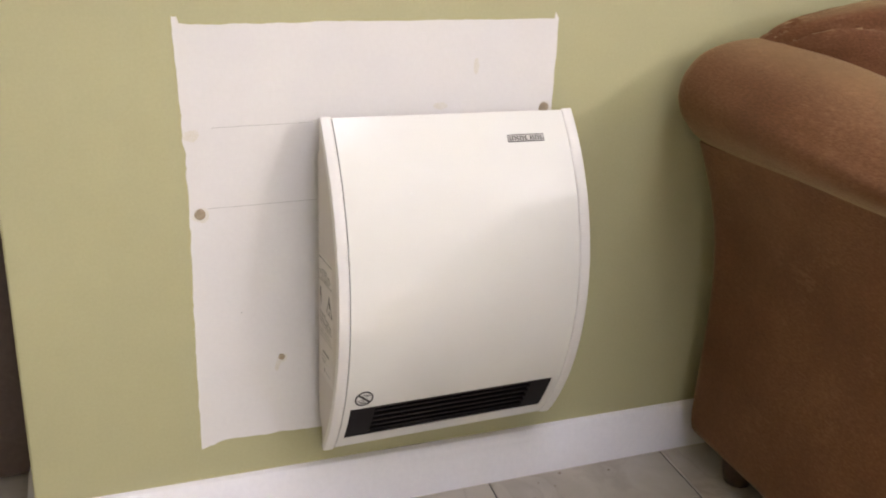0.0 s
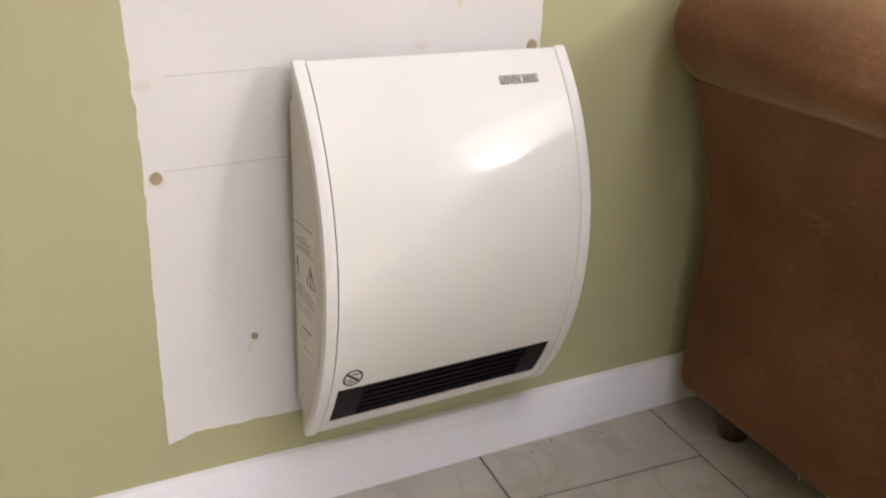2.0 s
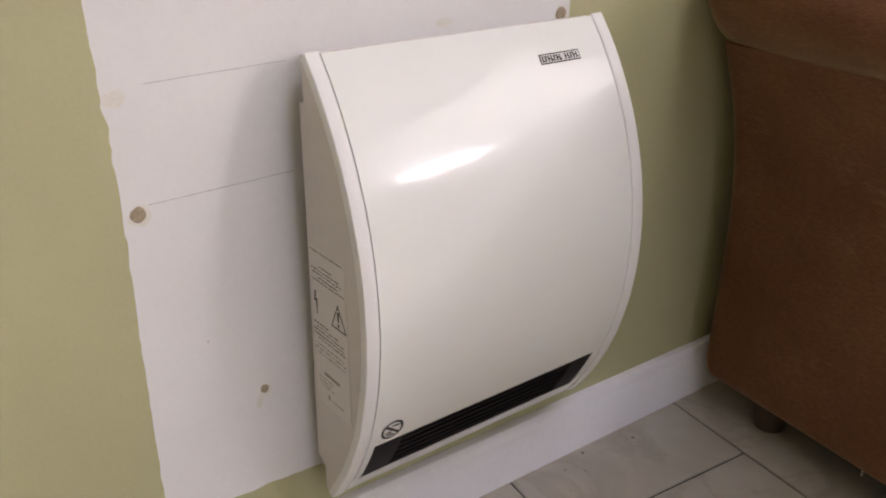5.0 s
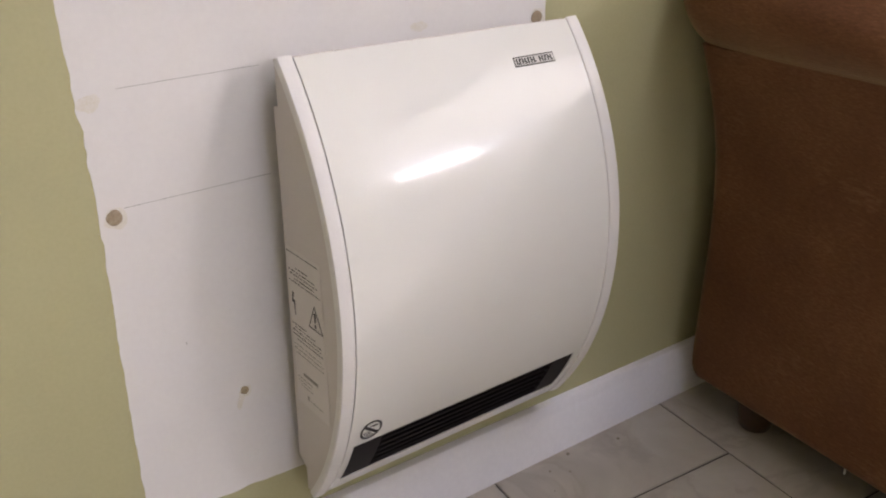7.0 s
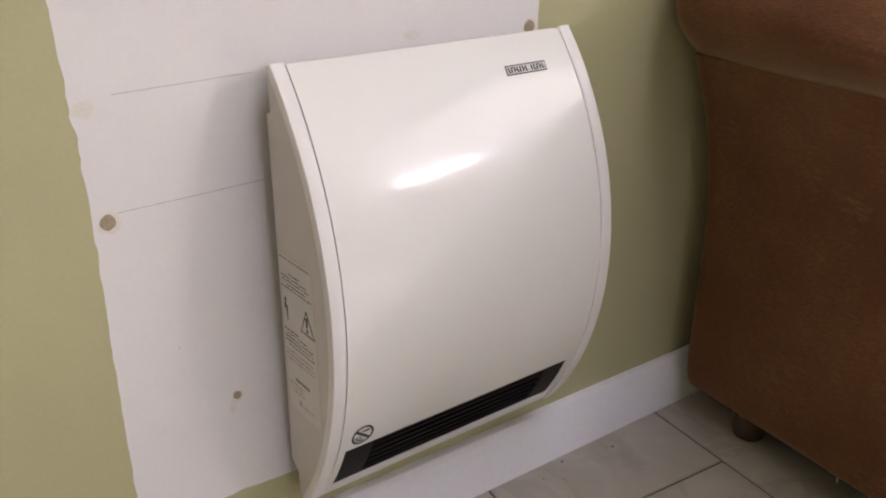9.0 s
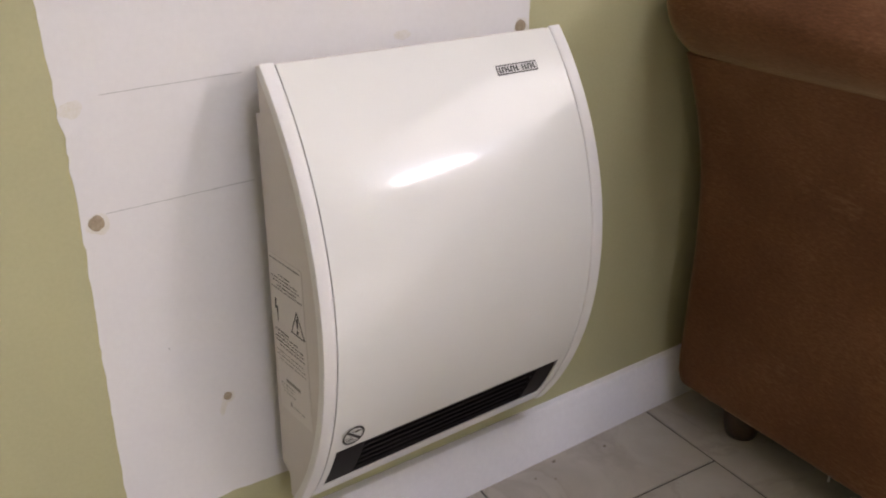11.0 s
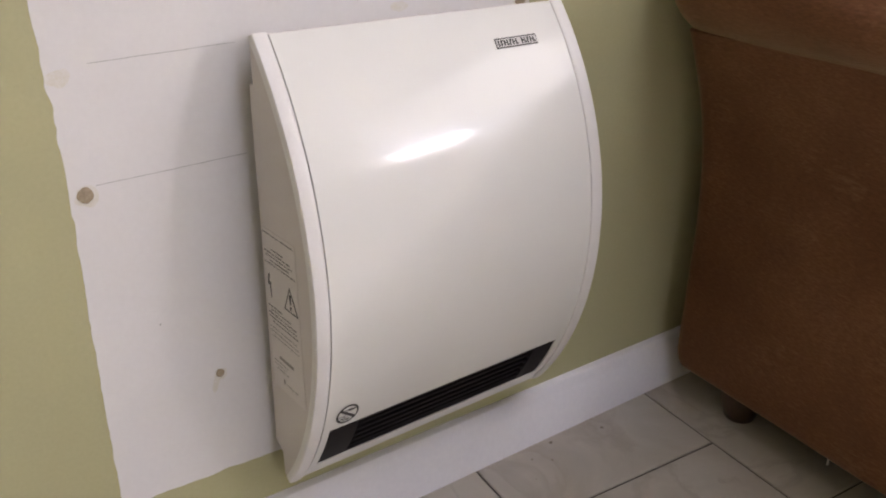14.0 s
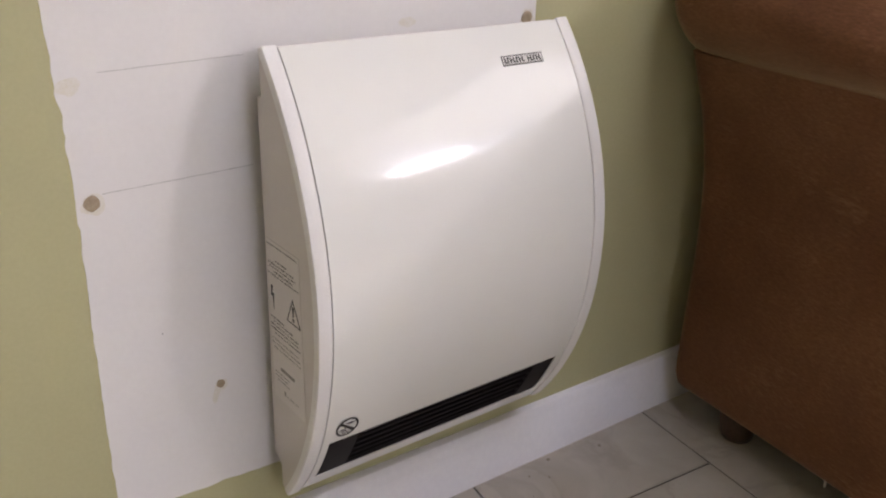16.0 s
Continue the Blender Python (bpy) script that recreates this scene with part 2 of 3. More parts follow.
def wall_with_openings(name, holes, along, near, far, lo, hi, label):
    """A wall that runs along x or y, with openings (from, to, z0, z1) through it."""
    bm = bmesh.new()

    def block(a, b, z0, z1):
        box(bm, *((a, b, near, far) if along == 'x' else (near, far, a, b)), z0, z1)
    steps = sorted({lo, hi} | {h[0] for h in holes} | {h[1] for h in holes})
    for a, b in zip(steps, steps[1:]):
        z = -0.15
        for h in sorted((h for h in holes if h[0] < (a + b) / 2 < h[1]), key=lambda h: h[2]):
            block(a, b, z, h[2])
            z = h[3]
        block(a, b, z, ROOM_H)
    return tagged(structure(name, bm, GREEN, label), category="wall")


wall_with_openings("wall_east", (WIN_A, WIN_C, WIN_D), 'y', ROOM_R, ROOM_R + 0.14, ROOM_B, 2.3, "olive green painted wall with a wide window")
wall_with_openings("wall_south", (DOOR,), 'x', ROOM_B - 0.14, ROOM_B, ROOM_L - 0.1, ROOM_R, "olive green painted wall with an added glazed door")
for nm, x0, x1, y0, y1 in (("wall_west", ROOM_L - 0.1, ROOM_L, ROOM_B, 2.3), ("wall_far", ROOM_L, ROOM_R, 2.2, 2.3)):
    tagged(structure(nm, boxes((x0, x1, y0, y1, -0.15, ROOM_H)), GREEN, "plain olive green painted wall closing the room"), category="wall")
cx0, cx1, cy0, cy1 = ROOM_L - 0.1, ROOM_R + 0.14, ROOM_B - 0.14, 2.3
top = boxes((cx0, SKY_B[0], cy0, cy1, ROOM_H, ROOM_H + 0.1), (SKY_B[1], cx1, cy0, cy1, ROOM_H, ROOM_H + 0.1),
            (SKY_B[0], SKY_B[1], cy0, SKY_B[2], ROOM_H, ROOM_H + 0.1), (SKY_B[0], SKY_B[1], SKY_B[3], cy1, ROOM_H, ROOM_H + 0.1))
tagged(structure("ceiling", top, ROOM_WHITE, "plain white painted ceiling with an added roof window"), category="ceiling")


def window(name, win, along, face, label, bar=0.035):
    """Frame, sill and pane in an opening; face: the inner face of the wall, out: the way outdoors."""
    a0, a1, z0, z1 = win
    out = -1 if along == 'x' else 1

    def block(a, b, n, f, za, zb):
        n, f = sorted((face + out * n, face + out * f))
        return (a, b, n, f, za, zb) if along == 'x' else (n, f, a, b, za, zb)
    root = tagged(structure(name, boxes(block(a0 - 0.03, a1 + 0.03, -0.03, 0.0, z0 - 0.03, z0 - 0.003)), TRIM, label), category=name.split("_")[0])
    bm = boxes(block(a0, a0 + bar, 0.06, 0.10, z0, z1), block(a1 - bar, a1, 0.06, 0.10, z0, z1),
               block(a0 + bar, a1 - bar, 0.06, 0.10, z0, z0 + bar), block(a0 + bar, a1 - bar, 0.06, 0.10, z1 - bar, z1))
    part("window_frame", bm, TRIM, root)
    pane = part("pane", boxes(block(a0 + bar - 0.005, a1 - bar + 0.005, 0.078, 0.082, z0 + bar - 0.005, z1 - bar + 0.005)), glass, root)
    pane.visible_shadow = name.startswith("door")


window("window_1", WIN_A, 'y', ROOM_R, "wide white framed window letting in daylight")
window("door_1", DOOR, 'x', ROOM_B, "unseen white framed glazed door added to give cool low light", 0.06)
for nm, win in (("window_3", WIN_C), ("window_4", WIN_D)):
    window(nm, win, 'y', ROOM_R, "unseen small square white framed window added to throw a sun spot", 0.012)
x0, x1, y0, y1 = SKY_B
roof_window = tagged(structure("added_roof_window", boxes((x0, x0 + 0.04, y0, y1, ROOM_H + 0.05, ROOM_H + 0.12), (x1 - 0.04, x1, y0, y1, ROOM_H + 0.05, ROOM_H + 0.12),
                                                 (x0 + 0.04, x1 - 0.04, y0, y0 + 0.04, ROOM_H + 0.05, ROOM_H + 0.12), (x0 + 0.04, x1 - 0.04, y1 - 0.04, y1, ROOM_H + 0.05, ROOM_H + 0.12)),
                               TRIM, "unseen white framed roof window added to give light from above"), category="window")
part("pane", boxes((x0 + 0.035, x1 - 0.035, y0 + 0.035, y1 - 0.035, ROOM_H + 0.085, ROOM_H + 0.089)), glass, roof_window)

# unseen slab added outdoors to block the sun from the wide window
tagged(structure("eave", boxes((ROOM_R + 0.14, ROOM_R + 2.3, ROOM_B - 0.14, 2.3, ROOM_H, ROOM_H + 0.1)), ROOM_WHITE, "unseen plain white eave added to keep sun out of the wide window"), category="eave")

# baseboard: flat face, a shallow groove and a thinner rounded top
BB = [(0.0, 0.0), (-0.0150, 0.0), (-0.0150, 0.066), (-0.0142, 0.0675), (-0.0142, 0.069), (-0.0132, 0.071), (-0.0118, 0.080), (-0.0105, 0.088), (-0.0085, 0.0925), (-0.005, 0.0945), (0.0, 0.095)]
board = prism(BB, 'x', WALL_END - 0.013, ROOM_R)
for v in board.verts:      # the floor falls a little to the right under the level heater
    v.co.z = v.co.z * 0.82 + SLOPE * (0.40 - v.co.x)
tagged(structure("baseboard", board, TRIM, "white painted moulded baseboard along the green wall", True), category="baseboard")
tagged(structure("baseboard", prism([(WALL_END, 0.018), (WALL_END - 0.013, 0.018), (WALL_END - 0.013, 0.075), (WALL_END - 0.008, 0.091), (WALL_END, 0.095)], 'y', 0.0, 0.115), TRIM,
                 "white painted baseboard returning round the wall end", True), category="baseboard")

# ---------- marks on the wall ----------
rng = random.Random(4)


def wobble(a, b, steps, amount, seed):
    """Points from a to b with a hand-cut unevenness across the line."""
    a, b = Vector(a), Vector(b)
    side = Vector((-(b - a).y, (b - a).x)).normalized()
    out = []
    for i in range(steps):
        u = i / steps
        k = noise.noise(Vector((u * 9 + seed, seed * 3.1, 0))) + 0.45 * noise.noise(Vector((u * 34 + seed, seed, 5)))
        out.append(tuple(a + (b - a) * u + side * amount * k * min(1, 6 * u, 6 * (1 - u) + 0.15)))
    return out


def patch():
    line = []
    line += wobble((-0.321, 0.137), (-0.290, 0.146), 6, 0.002, 1)
    line += wobble((-0.290, 0.146), (-0.100, 0.139), 30, 0.002, 2)
    line += wobble((-0.100, 0.139), (0.160, 0.140), 20, 0.002, 3)
    line += wobble((0.160, 0.140), (0.161, 0.560), 50, 0.002, 4)
    line += wobble((0.161, 0.560), (0.163, 0.689), 20, 0.0015, 5)
    line += [(0.158, 0.690), (0.157, 0.6825)]
    line += wobble((0.156, 0.682), (-0.064, 0.678), 40, 0.002, 6)
    line += wobble((-0.064, 0.678), (-0.314, 0.6725), 40, 0.002, 7)
    line += [(-0.319, 0.674), (-0.321, 0.681), (-0.327, 0.681)]
    line += wobble((-0.327, 0.675), (-0.324, 0.610), 10, 0.0015, 8)
    line += wobble((-0.324, 0.610), (-0.319, 0.475), 24, 0.003, 9)
    line += wobble((-0.319, 0.475), (-0.321, 0.300), 28, 0.0025, 10)
    line += wobble((-0.321, 0.300), (-0.321, 0.137), 26, 0.002, 11)
    return prism(line, 'y', 0.002, -0.0003)


tagged(structure("bare_wall_patch", patch(), BARE, "unpainted white wall patch with wavy brushed edges"), category="wall patch")
for (xa, za), (xb, zb) in (((-0.290, 0.5555), (-0.168, 0.558)), ((-0.298, 0.4585), (-0.166, 0.461))):
    pts = [(xa + (xb - xa) * i / 20, za + (zb - za) * i / 20 + rng.uniform(-0.00015, 0.00015)) for i in range(21)]
    ln = [(x, z - 0.0003) for x, z in pts] + [(x, z + 0.0003) for x, z in pts[::-1]]
    tagged(structure("pencil_line", prism(ln, 'y', -0.0002, -0.0005), PENCIL, "thin grey pencil line drawn on the white patch"), category="pencil line")


def blot(cx, cz, rx, rz, seed, y=-0.0002, lift=0.0003, lean=0.0):
    line = []
    for i in range(28):
        a = 2 * math.pi * i / 28
        k = 1 + 0.35 * noise.noise(Vector((math.cos(a) * 1.4 + seed, math.sin(a) * 1.4, seed)))
        line.append((cx + rx * k * math.cos(a) + lean * math.sin(a) * rz, cz + rz * k * math.sin(a)))
    return prism(line, 'y', y, y - lift)


def plug_shape(cx, cz, r, seed):
    """Filler rubbed into an old screw hole: a low uneven dome with a sunk middle."""
    bm = bmesh.new()
    rings = []
    for f, h in ((1.0, 0.0001), (0.9, 0.0005), (0.7, 0.0008), (0.4, 0.0006), (0.15, 0.0003)):
        ring = []
        for i in range(22):
            a = 2 * math.pi * i / 22
            k = f * r * (1 + 0.22 * noise.noise(Vector((math.cos(a) * 1.3 + seed, math.sin(a) * 1.3, f))))
            ring.append(bm.verts.new((cx + k * math.cos(a), -0.0005 - h, cz + k * math.sin(a))))
        rings.append(ring)
    base = [bm.verts.new((v.co.x, -0.0002, v.co.z)) for v in rings[0]]
    for p, q in zip([base] + rings, rings):
        for i in range(22):
            bm.faces.new((p[i], p[(i + 1) % 22], q[(i + 1) % 22], q[i]))
    bm.faces.new(rings[-1])
    return bm


for cx, cz, r, sd, lb in ((-0.307, 0.452, 0.0066, 1, "beige filled screw hole with a rough rim in the white patch"), (-0.214, 0.253, 0.0042, 4, "small brown screw hole above a yellowed run"),
                          (0.149, 0.566, 0.0070, 7, "beige filled screw hole just above the heater")):
    plug = part("wall_plug", plug_shape(cx, cz, r, sd), PLUG, None, "", True)
    tagged(plug, lb, "wall plug", "old fixings in the patch")
    tagged(structure("stain", blot(cx + 0.0012, cz - 0.0008, r * 1.45, r * 1.4, sd + 20, y=-0.0002, lift=0.0002), STAIN, "pale yellowish halo round a filled screw hole"), category="stain")
for cx, cz, rx, rz, sd, ln, lb in ((-0.2185, 0.243, 0.0035, 0.0085, 3, 0.35, "yellowish run under a screw hole"), (0.047, 0.622, 0.004, 0.009, 5, 0.0, "faint yellowish smear on the white patch"),
                                   (-0.002, 0.5725, 0.010, 0.0045, 8, 0.0, "faint yellowish smear above the heater"), (-0.312, 0.547, 0.009, 0.007, 11, 0.2, "faint yellowish smear by the patch edge"),
                                   (-0.3005, 0.449, 0.004, 0.006, 13, 0.2, "yellowish ring beside a screw hole")):
    tagged(structure("stain", blot(cx, cz, rx, rz, sd, lean=ln), STAIN, lb), category="stain")
tagged(structure("speck", blot(-0.263, 0.321, 0.0006, 0.0012, 2, -0.0002, 0.0006), PENCIL, "tiny dark speck on the white patch"), category="speck")


# ---------- the heater ----------
CY, CZ, RAD = 0.238, 0.348, 0.3528


def arc_y(z, lift=0.0):
    return CY - math.sqrt((RAD + lift) ** 2 - (z - CZ) ** 2)


def arc_point(x, z, lift=0.0):
    return Vector((x, arc_y(z), z)) + Vector((0, arc_y(z) - CY, z - CZ)).normalized() * lift


heater = tagged(new("wall_heater"), "white curved electric wall heater with dark outlet grille", "heater")
heater.location = (0, 0, 0.128)
GX0, GX1, GZ0, GZ1 = -0.1465, 0.1435, 0.148, 0.206


def child(name, bm, mat, parent, label="", smooth=False):
    """A part whose mesh is given in room coordinates."""
    base = Vector((0, 0, 0))
    p = parent
    while p is not None:
        base += p.location
        p = p.parent
    bmesh.ops.translate(bm, verts=bm.verts[:], vec=-base)
    return part(name, bm, mat, parent, label, smooth)


def arc_sheet(xs, zs, skip, lift, thick):
    bm = bmesh.new()
    grid = [[bm.verts.new(arc_point(x, z, lift)) for z in zs] for x in xs]
    for i in range(len(xs) - 1):
        for j in range(len(zs) - 1):
            if not skip((xs[i] + xs[i + 1]) / 2, (zs[j] + zs[j + 1]) / 2):
                bm.faces.new((grid[i][j], grid[i + 1][j], grid[i + 1][j + 1], grid[i][j + 1]))
    bmesh.ops.delete(bm, geom=[v for v in bm.verts if not v.link_faces], context='VERTS')
    bmesh.ops.recalc_face_normals(bm, faces=bm.faces[:])
    outward = sum(f.normal.y for f in bm.faces) < 0
    bmesh.ops.solidify(bm, geom=bm.faces[:], thickness=thick if outward else -thick)
    return bm


Z_TOP, Z_BOT = 0.5685, 0.1285
zs = sorted({Z_BOT + (Z_TOP - Z_BOT) * i / 72 for i in range(73)} | {GZ0, GZ1})
child("front_panel", arc_sheet([-0.1545, GX0, GX1, 0.1545], zs, lambda x, z: GX0 < x < GX1 and GZ0 < z < GZ1, 0.0, 0.0025), ENAMEL, heater, "glossy white enamelled curved front panel", True)


def cap(sign, xa):
    """One curved end rim: rounded outside edge, turned back to the wall side."""
    bm = bmesh.new()
    xb = 0.1700
    section = [(xa, -0.006), (xa, 0.0005), (xa + 0.0006, 0.0010), (xa + 0.004, 0.0016), (xb - 0.003, 0.0016), (xb - 0.0008, 0.0010), (xb, -0.0003), (xb, -0.007)]
    n = 60
    rows = []
    for j in range(n + 1):
        z = Z_BOT - 0.001 + (Z_TOP - Z_BOT + 0.002) * j / n
        rows.append([bm.verts.new(arc_point(sign * x, z, l)) for x, l in section])
    for r, s in zip(rows, rows[1:]):
        for k in range(len(section)):
            q = (k + 1) % len(section)
            bm.faces.new((r[k], r[q], s[q], s[k]))
    bm.faces.new(rows[0])
    bm.faces.new(rows[-1])
    return bm


child("end_rim", cap(-1, 0.1561), RIM, heater, "smooth white end rim", True)
child("end_rim", cap(1, 0.1550), RIM, heater, "smooth white end rim", True)
# dark strips set into both gaps, their colour standing for the seam's shade
for s in (-1, 1):
    child("seam", arc_sheet(sorted((s * 0.1535, s * 0.1570)), zs, lambda x, z: False, -0.0028, 0.001), SEAM, heater, "thin dark seam")

# sheet steel housing, stepped back at the top and foot
side = [(-0.0240, 0.1300), (-0.0240, 0.1560), (-0.0205, 0.1570), (-0.0195, 0.1600), (-0.0100, 0.1640), (-0.0105, 0.1700), (-0.0150, 0.2860), (-0.0185, 0.4040), (-0.0200, 0.5260), (-0.0275, 0.5270), (-0.0275, 0.5660)]
front = [(arc_y(z) + 0.0045, z) for z in [0.566 - (0.566 - 0.130) * i / 48 for i in range(49)]]
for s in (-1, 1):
    child("side_panel", prism(side + front, 'x', s * 0.1645, s * 0.1675), HOUSING, heater, "sheet steel side panel, shade put into its beige-grey colour")
child("top_plate", boxes((-0.1640, 0.1640, -0.036, -0.0195, 0.562, 0.5655)), HOUSING, heater)
child("bottom_plate", boxes((-0.1640, 0.1640, -0.036, -0.0185, 0.1305, 0.1335)), HOUSING, heater)
child("back_plate", boxes((-0.1450, 0.1450, -0.0060, -0.0004, 0.150, 0.5600), (-0.1510, -0.1490, -0.0360, -0.0065, 0.5000, 0.5610), (0.1490, 0.1510, -0.0360, -0.0065, 0.5000, 0.5610)), HOUSING, heater)

# outlet grille
grille = child("grille", arc_sheet([GX0 + 0.0004, -0.113, 0.113, GX1 - 0.0004], [GZ0 + 0.0004, 0.1525] + [0.1525 + 0.049 * i / 6 for i in range(1, 7)] + [GZ1 - 0.0004],
                                   lambda x, z: -0.113 < x < 0.113 and 0.1525 < z < 0.2015, -0.0008, 0.0020), GRILLE, heater, "dark grey plastic outlet grille", True)
back = [(arc_y(z) + 0.020, z) for z in (0.1515, 0.165, 0.180, 0.2025)]
cav = bmesh.new()
for (ya, za), (yb, zb) in zip(back, back[1:]):
    q = [cav.verts.new(v) for v in ((-0.114, ya, za), (0.114, ya, za), (0.114, yb, zb), (-0.114, yb, zb))]
    cav.faces.new(q)
bmesh.ops.remove_doubles(cav, verts=cav.verts[:], dist=1e-5)
bmesh.ops.solidify(cav, geom=cav.faces[:], thickness=0.002)
cheek = [(arc_y(z) + 0.002, z) for z in (0.1525, 0.165, 0.180, 0.2015)] + [(arc_y(z) + 0.020, z) for z in (0.2015, 0.180, 0.165, 0.1525)]
cav = merged(cav, prism(cheek, 'x', -0.114, -0.1127), prism(cheek, 'x', 0.1127, 0.114))
child("cavity", cav, CAVITY, heater, "black recess behind the slats")
for i in range(5):
    z = 0.1575 + 0.0095 * i
    y = arc_y(z) + 0.0015
    sl = prism([(y, z - 0.0012), (y + 0.013, z + 0.0028), (y + 0.0133, z + 0.0044), (y + 0.0005, z + 0.0010)], 'x', -0.1125, 0.1125)
    bmesh.ops.translate(sl, verts=sl.verts[:], vec=-heater.location - grille.location)
    part("slat", sl, GRILLE, grille)


def on_arc(points, lift=0.0009, base=0.0001):
    """A closed outline of (x, z) laid on the curved front as a thin film."""
    bm = bmesh.new()
    top = [bm.verts.new(arc_point(x, z, lift)) for x, z in points]
    low = [bm.verts.new(arc_point(x, z, base)) for x, z in points]
    bm.faces.new(top)
    for i in range(len(points)):
        k = (i + 1) % len(points)
        bm.faces.new((top[i], low[i], low[k], top[k]))
    return bm


def rect(x0, x1, z0, z1):
    return [(x0, z0), (x1, z0), (x1, z1), (x0, z1)]


# maker's badge: dark frame, pale field and a row of plain dark blocks
bx0, bx1, bz0, bz1 = 0.0675, 0.1190, 0.5340, 0.5425
badge = child("badge", on_arc(rect(bx0, bx1, bz0, bz1), 0.0005), INK, heater, "small pale maker's badge in a dark frame")


def badge_part(name, bms, mat):
    bm = merged(*bms)
    bmesh.ops.translate(bm, verts=bm.verts[:], vec=-heater.location)
    return tagged(part(name, bm, mat, badge), kind="stuff")


badge_part("badge_field", [on_arc(rect(bx0 + 0.0010, bx1 - 0.0010, bz0 + 0.0010, bz1 - 0.0010), 0.0008, 0.0004)], BADGE)
blocks = []
for i in range(13):
    if i != 7:
        x = bx0 + 0.0024 + 0.00363 * i
        blocks.append(on_arc(rect(x, x + 0.0015, bz0 + 0.0017, bz1 - 0.0019), 0.0011, 0.0007))
        blocks.append(on_arc(rect(x + 0.0015, x + 0.0030, *((bz0 + 0.0019, bz0 + 0.0030), (bz1 - 0.0030, bz1 - 0.0019), (bz0 + 0.0037, bz0 + 0.0048))[i % 3]), 0.0011, 0.0007))
badge_part("badge_blocks", blocks, INK)

# round do-not-cover sign
SX, SZ, SR = -0.1310, 0.2235, 0.0122
ring = bmesh.new()
seg = 40
for r0, r1 in ((SR - 0.0022, SR),):
    vs = [[bm_v for bm_v in (ring.verts.new(arc_point(SX + r * math.cos(a), SZ + r * math.sin(a), 0.0007)) for r in (r0, r1))] for a in (2 * math.pi * i / seg for i in range(seg))]
    for i in range(seg):
        ring.faces.new((vs[i][0], vs[i][1], vs[(i + 1) % seg][1], vs[(i + 1) % seg][0]))
ca, sa = math.cos(radians(-40)), math.sin(radians(-40))
bar = on_arc([(SX + ca * u - sa * v, SZ + sa * u + ca * v) for u, v in ((-SR + 0.001, -0.0013), (SR - 0.001, -0.0013), (SR - 0.001, 0.0013), (-SR + 0.001, 0.0013))], 0.0008)
sign = child("warning_sign", merged(ring, bar), INK, heater, "black round crossed-out cover warning sign")
small = [on_arc([(SX + u, SZ + v + 0.0012 * math.sin(u * 900)) for u, v in ((a, b), (a + 0.0075, b + 0.0006), (a + 0.0075, b + 0.0012), (a, b + 0.0006))], 0.0006)
         for a, b in ((-0.0070, -0.0060), (-0.0020, 0.0058), (-0.0085, -0.0020), (0.0010, 0.0022), (-0.0040, -0.0085))]
bm = merged(*small)
bmesh.ops.translate(bm, verts=bm.verts[:], vec=-heater.location)
tagged(part("sign_print", bm, PRINT, sign), kind="stuff")

# label on the left side panel
LX = -0.1675


def on_side(points, lift, base=0.0):
    bm = bmesh.new()
    top = [bm.verts.new((LX - lift, y, z)) for y, z in points]
    low = [bm.verts.new((LX - base, y, z)) for y, z in points]
    bm.faces.new(top)
    for i in range(len(points)):
        k = (i + 1) % len(points)
        bm.faces.new((top[i], low[i], low[k], top[k]))
    return bm


label = child("type_label", on_side(rect(-0.0815, -0.0205, 0.2350, 0.3990), 0.0004), LABEL, heater, "pale film label printed with safety notes")


def print_on(name, bms, mat):
    bm = merged(*bms)
    bmesh.ops.translate(bm, verts=bm.verts[:], vec=-heater.location)
    tagged(part(name, bm, mat, label), kind="stuff")


words = random.Random(9)


def text_row(z, y_from, y_to, h):
    """Unreadable print: short bars along one line."""
    y_from, y_to = min(y_from - 0.007, -0.0220), y_to - 0.008
    out, y = [], y_from
    while y > y_to:
        w = words.uniform(0.0012, 0.0042)
        out.append(on_side(rect(max(y - w, y_to), y, z, z + h * words.uniform(0.6, 1.0)), 0.0007, 0.0004))
        y -= w + words.choice((0.0008, 0.0016, 0.0024))
    return out


rows = [(0.3945, -0.011, -0.070, 0.0011), (0.3805, -0.030, -0.050, 0.0016), (0.3765, -0.016, -0.064, 0.0014), (0.3730, -0.018, -0.066, 0.0014), (0.3690, -0.026, -0.060, 0.0014), (0.3655, -0.011, -0.072, 0.0014),
        (0.3210, -0.012, -0.040, 0.0013), (0.3175, -0.020, -0.056, 0.0013), (0.3135, -0.014, -0.066, 0.0013), (0.3095, -0.014, -0.068, 0.0013), (0.3055, -0.022, -0.068, 0.0013)]
print_on("small_print", [b for r in rows for b in text_row(*r)], PRINT)
rows = [(0.2990, -0.014, -0.066, 0.0010), (0.2945, -0.014, -0.068, 0.0010), (0.2900, -0.018, -0.068, 0.0010), (0.2640, -0.018, -0.044, 0.0010), (0.2600, -0.018, -0.040, 0.0010), (0.2560, -0.022, -0.046, 0.0010), (0.2450, -0.040, -0.060, 0.0010)]
print_on("pale_print", [b for r in rows for b in text_row(*r)], FAINT_INK)
print_on("heading_print", [on_side(rect(-0.063, -0.036, 0.2690, 0.2722), 0.0007, 0.0004), on_side(rect(-0.0435, -0.0410, 0.2440, 0.2490), 0.0007, 0.0004)], FAINT_INK)
print_on("bolt_sign", [on_side([(y - 0.0100, z) for y, z in ((-0.0165, 0.3545), (-0.0190, 0.3545), (-0.0172, 0.3465), (-0.0205, 0.3470), (-0.0195, 0.3310), (-0.0183, 0.3440), (-0.0150, 0.3435))], 0.0008, 0.0004)], INK)
tri = []
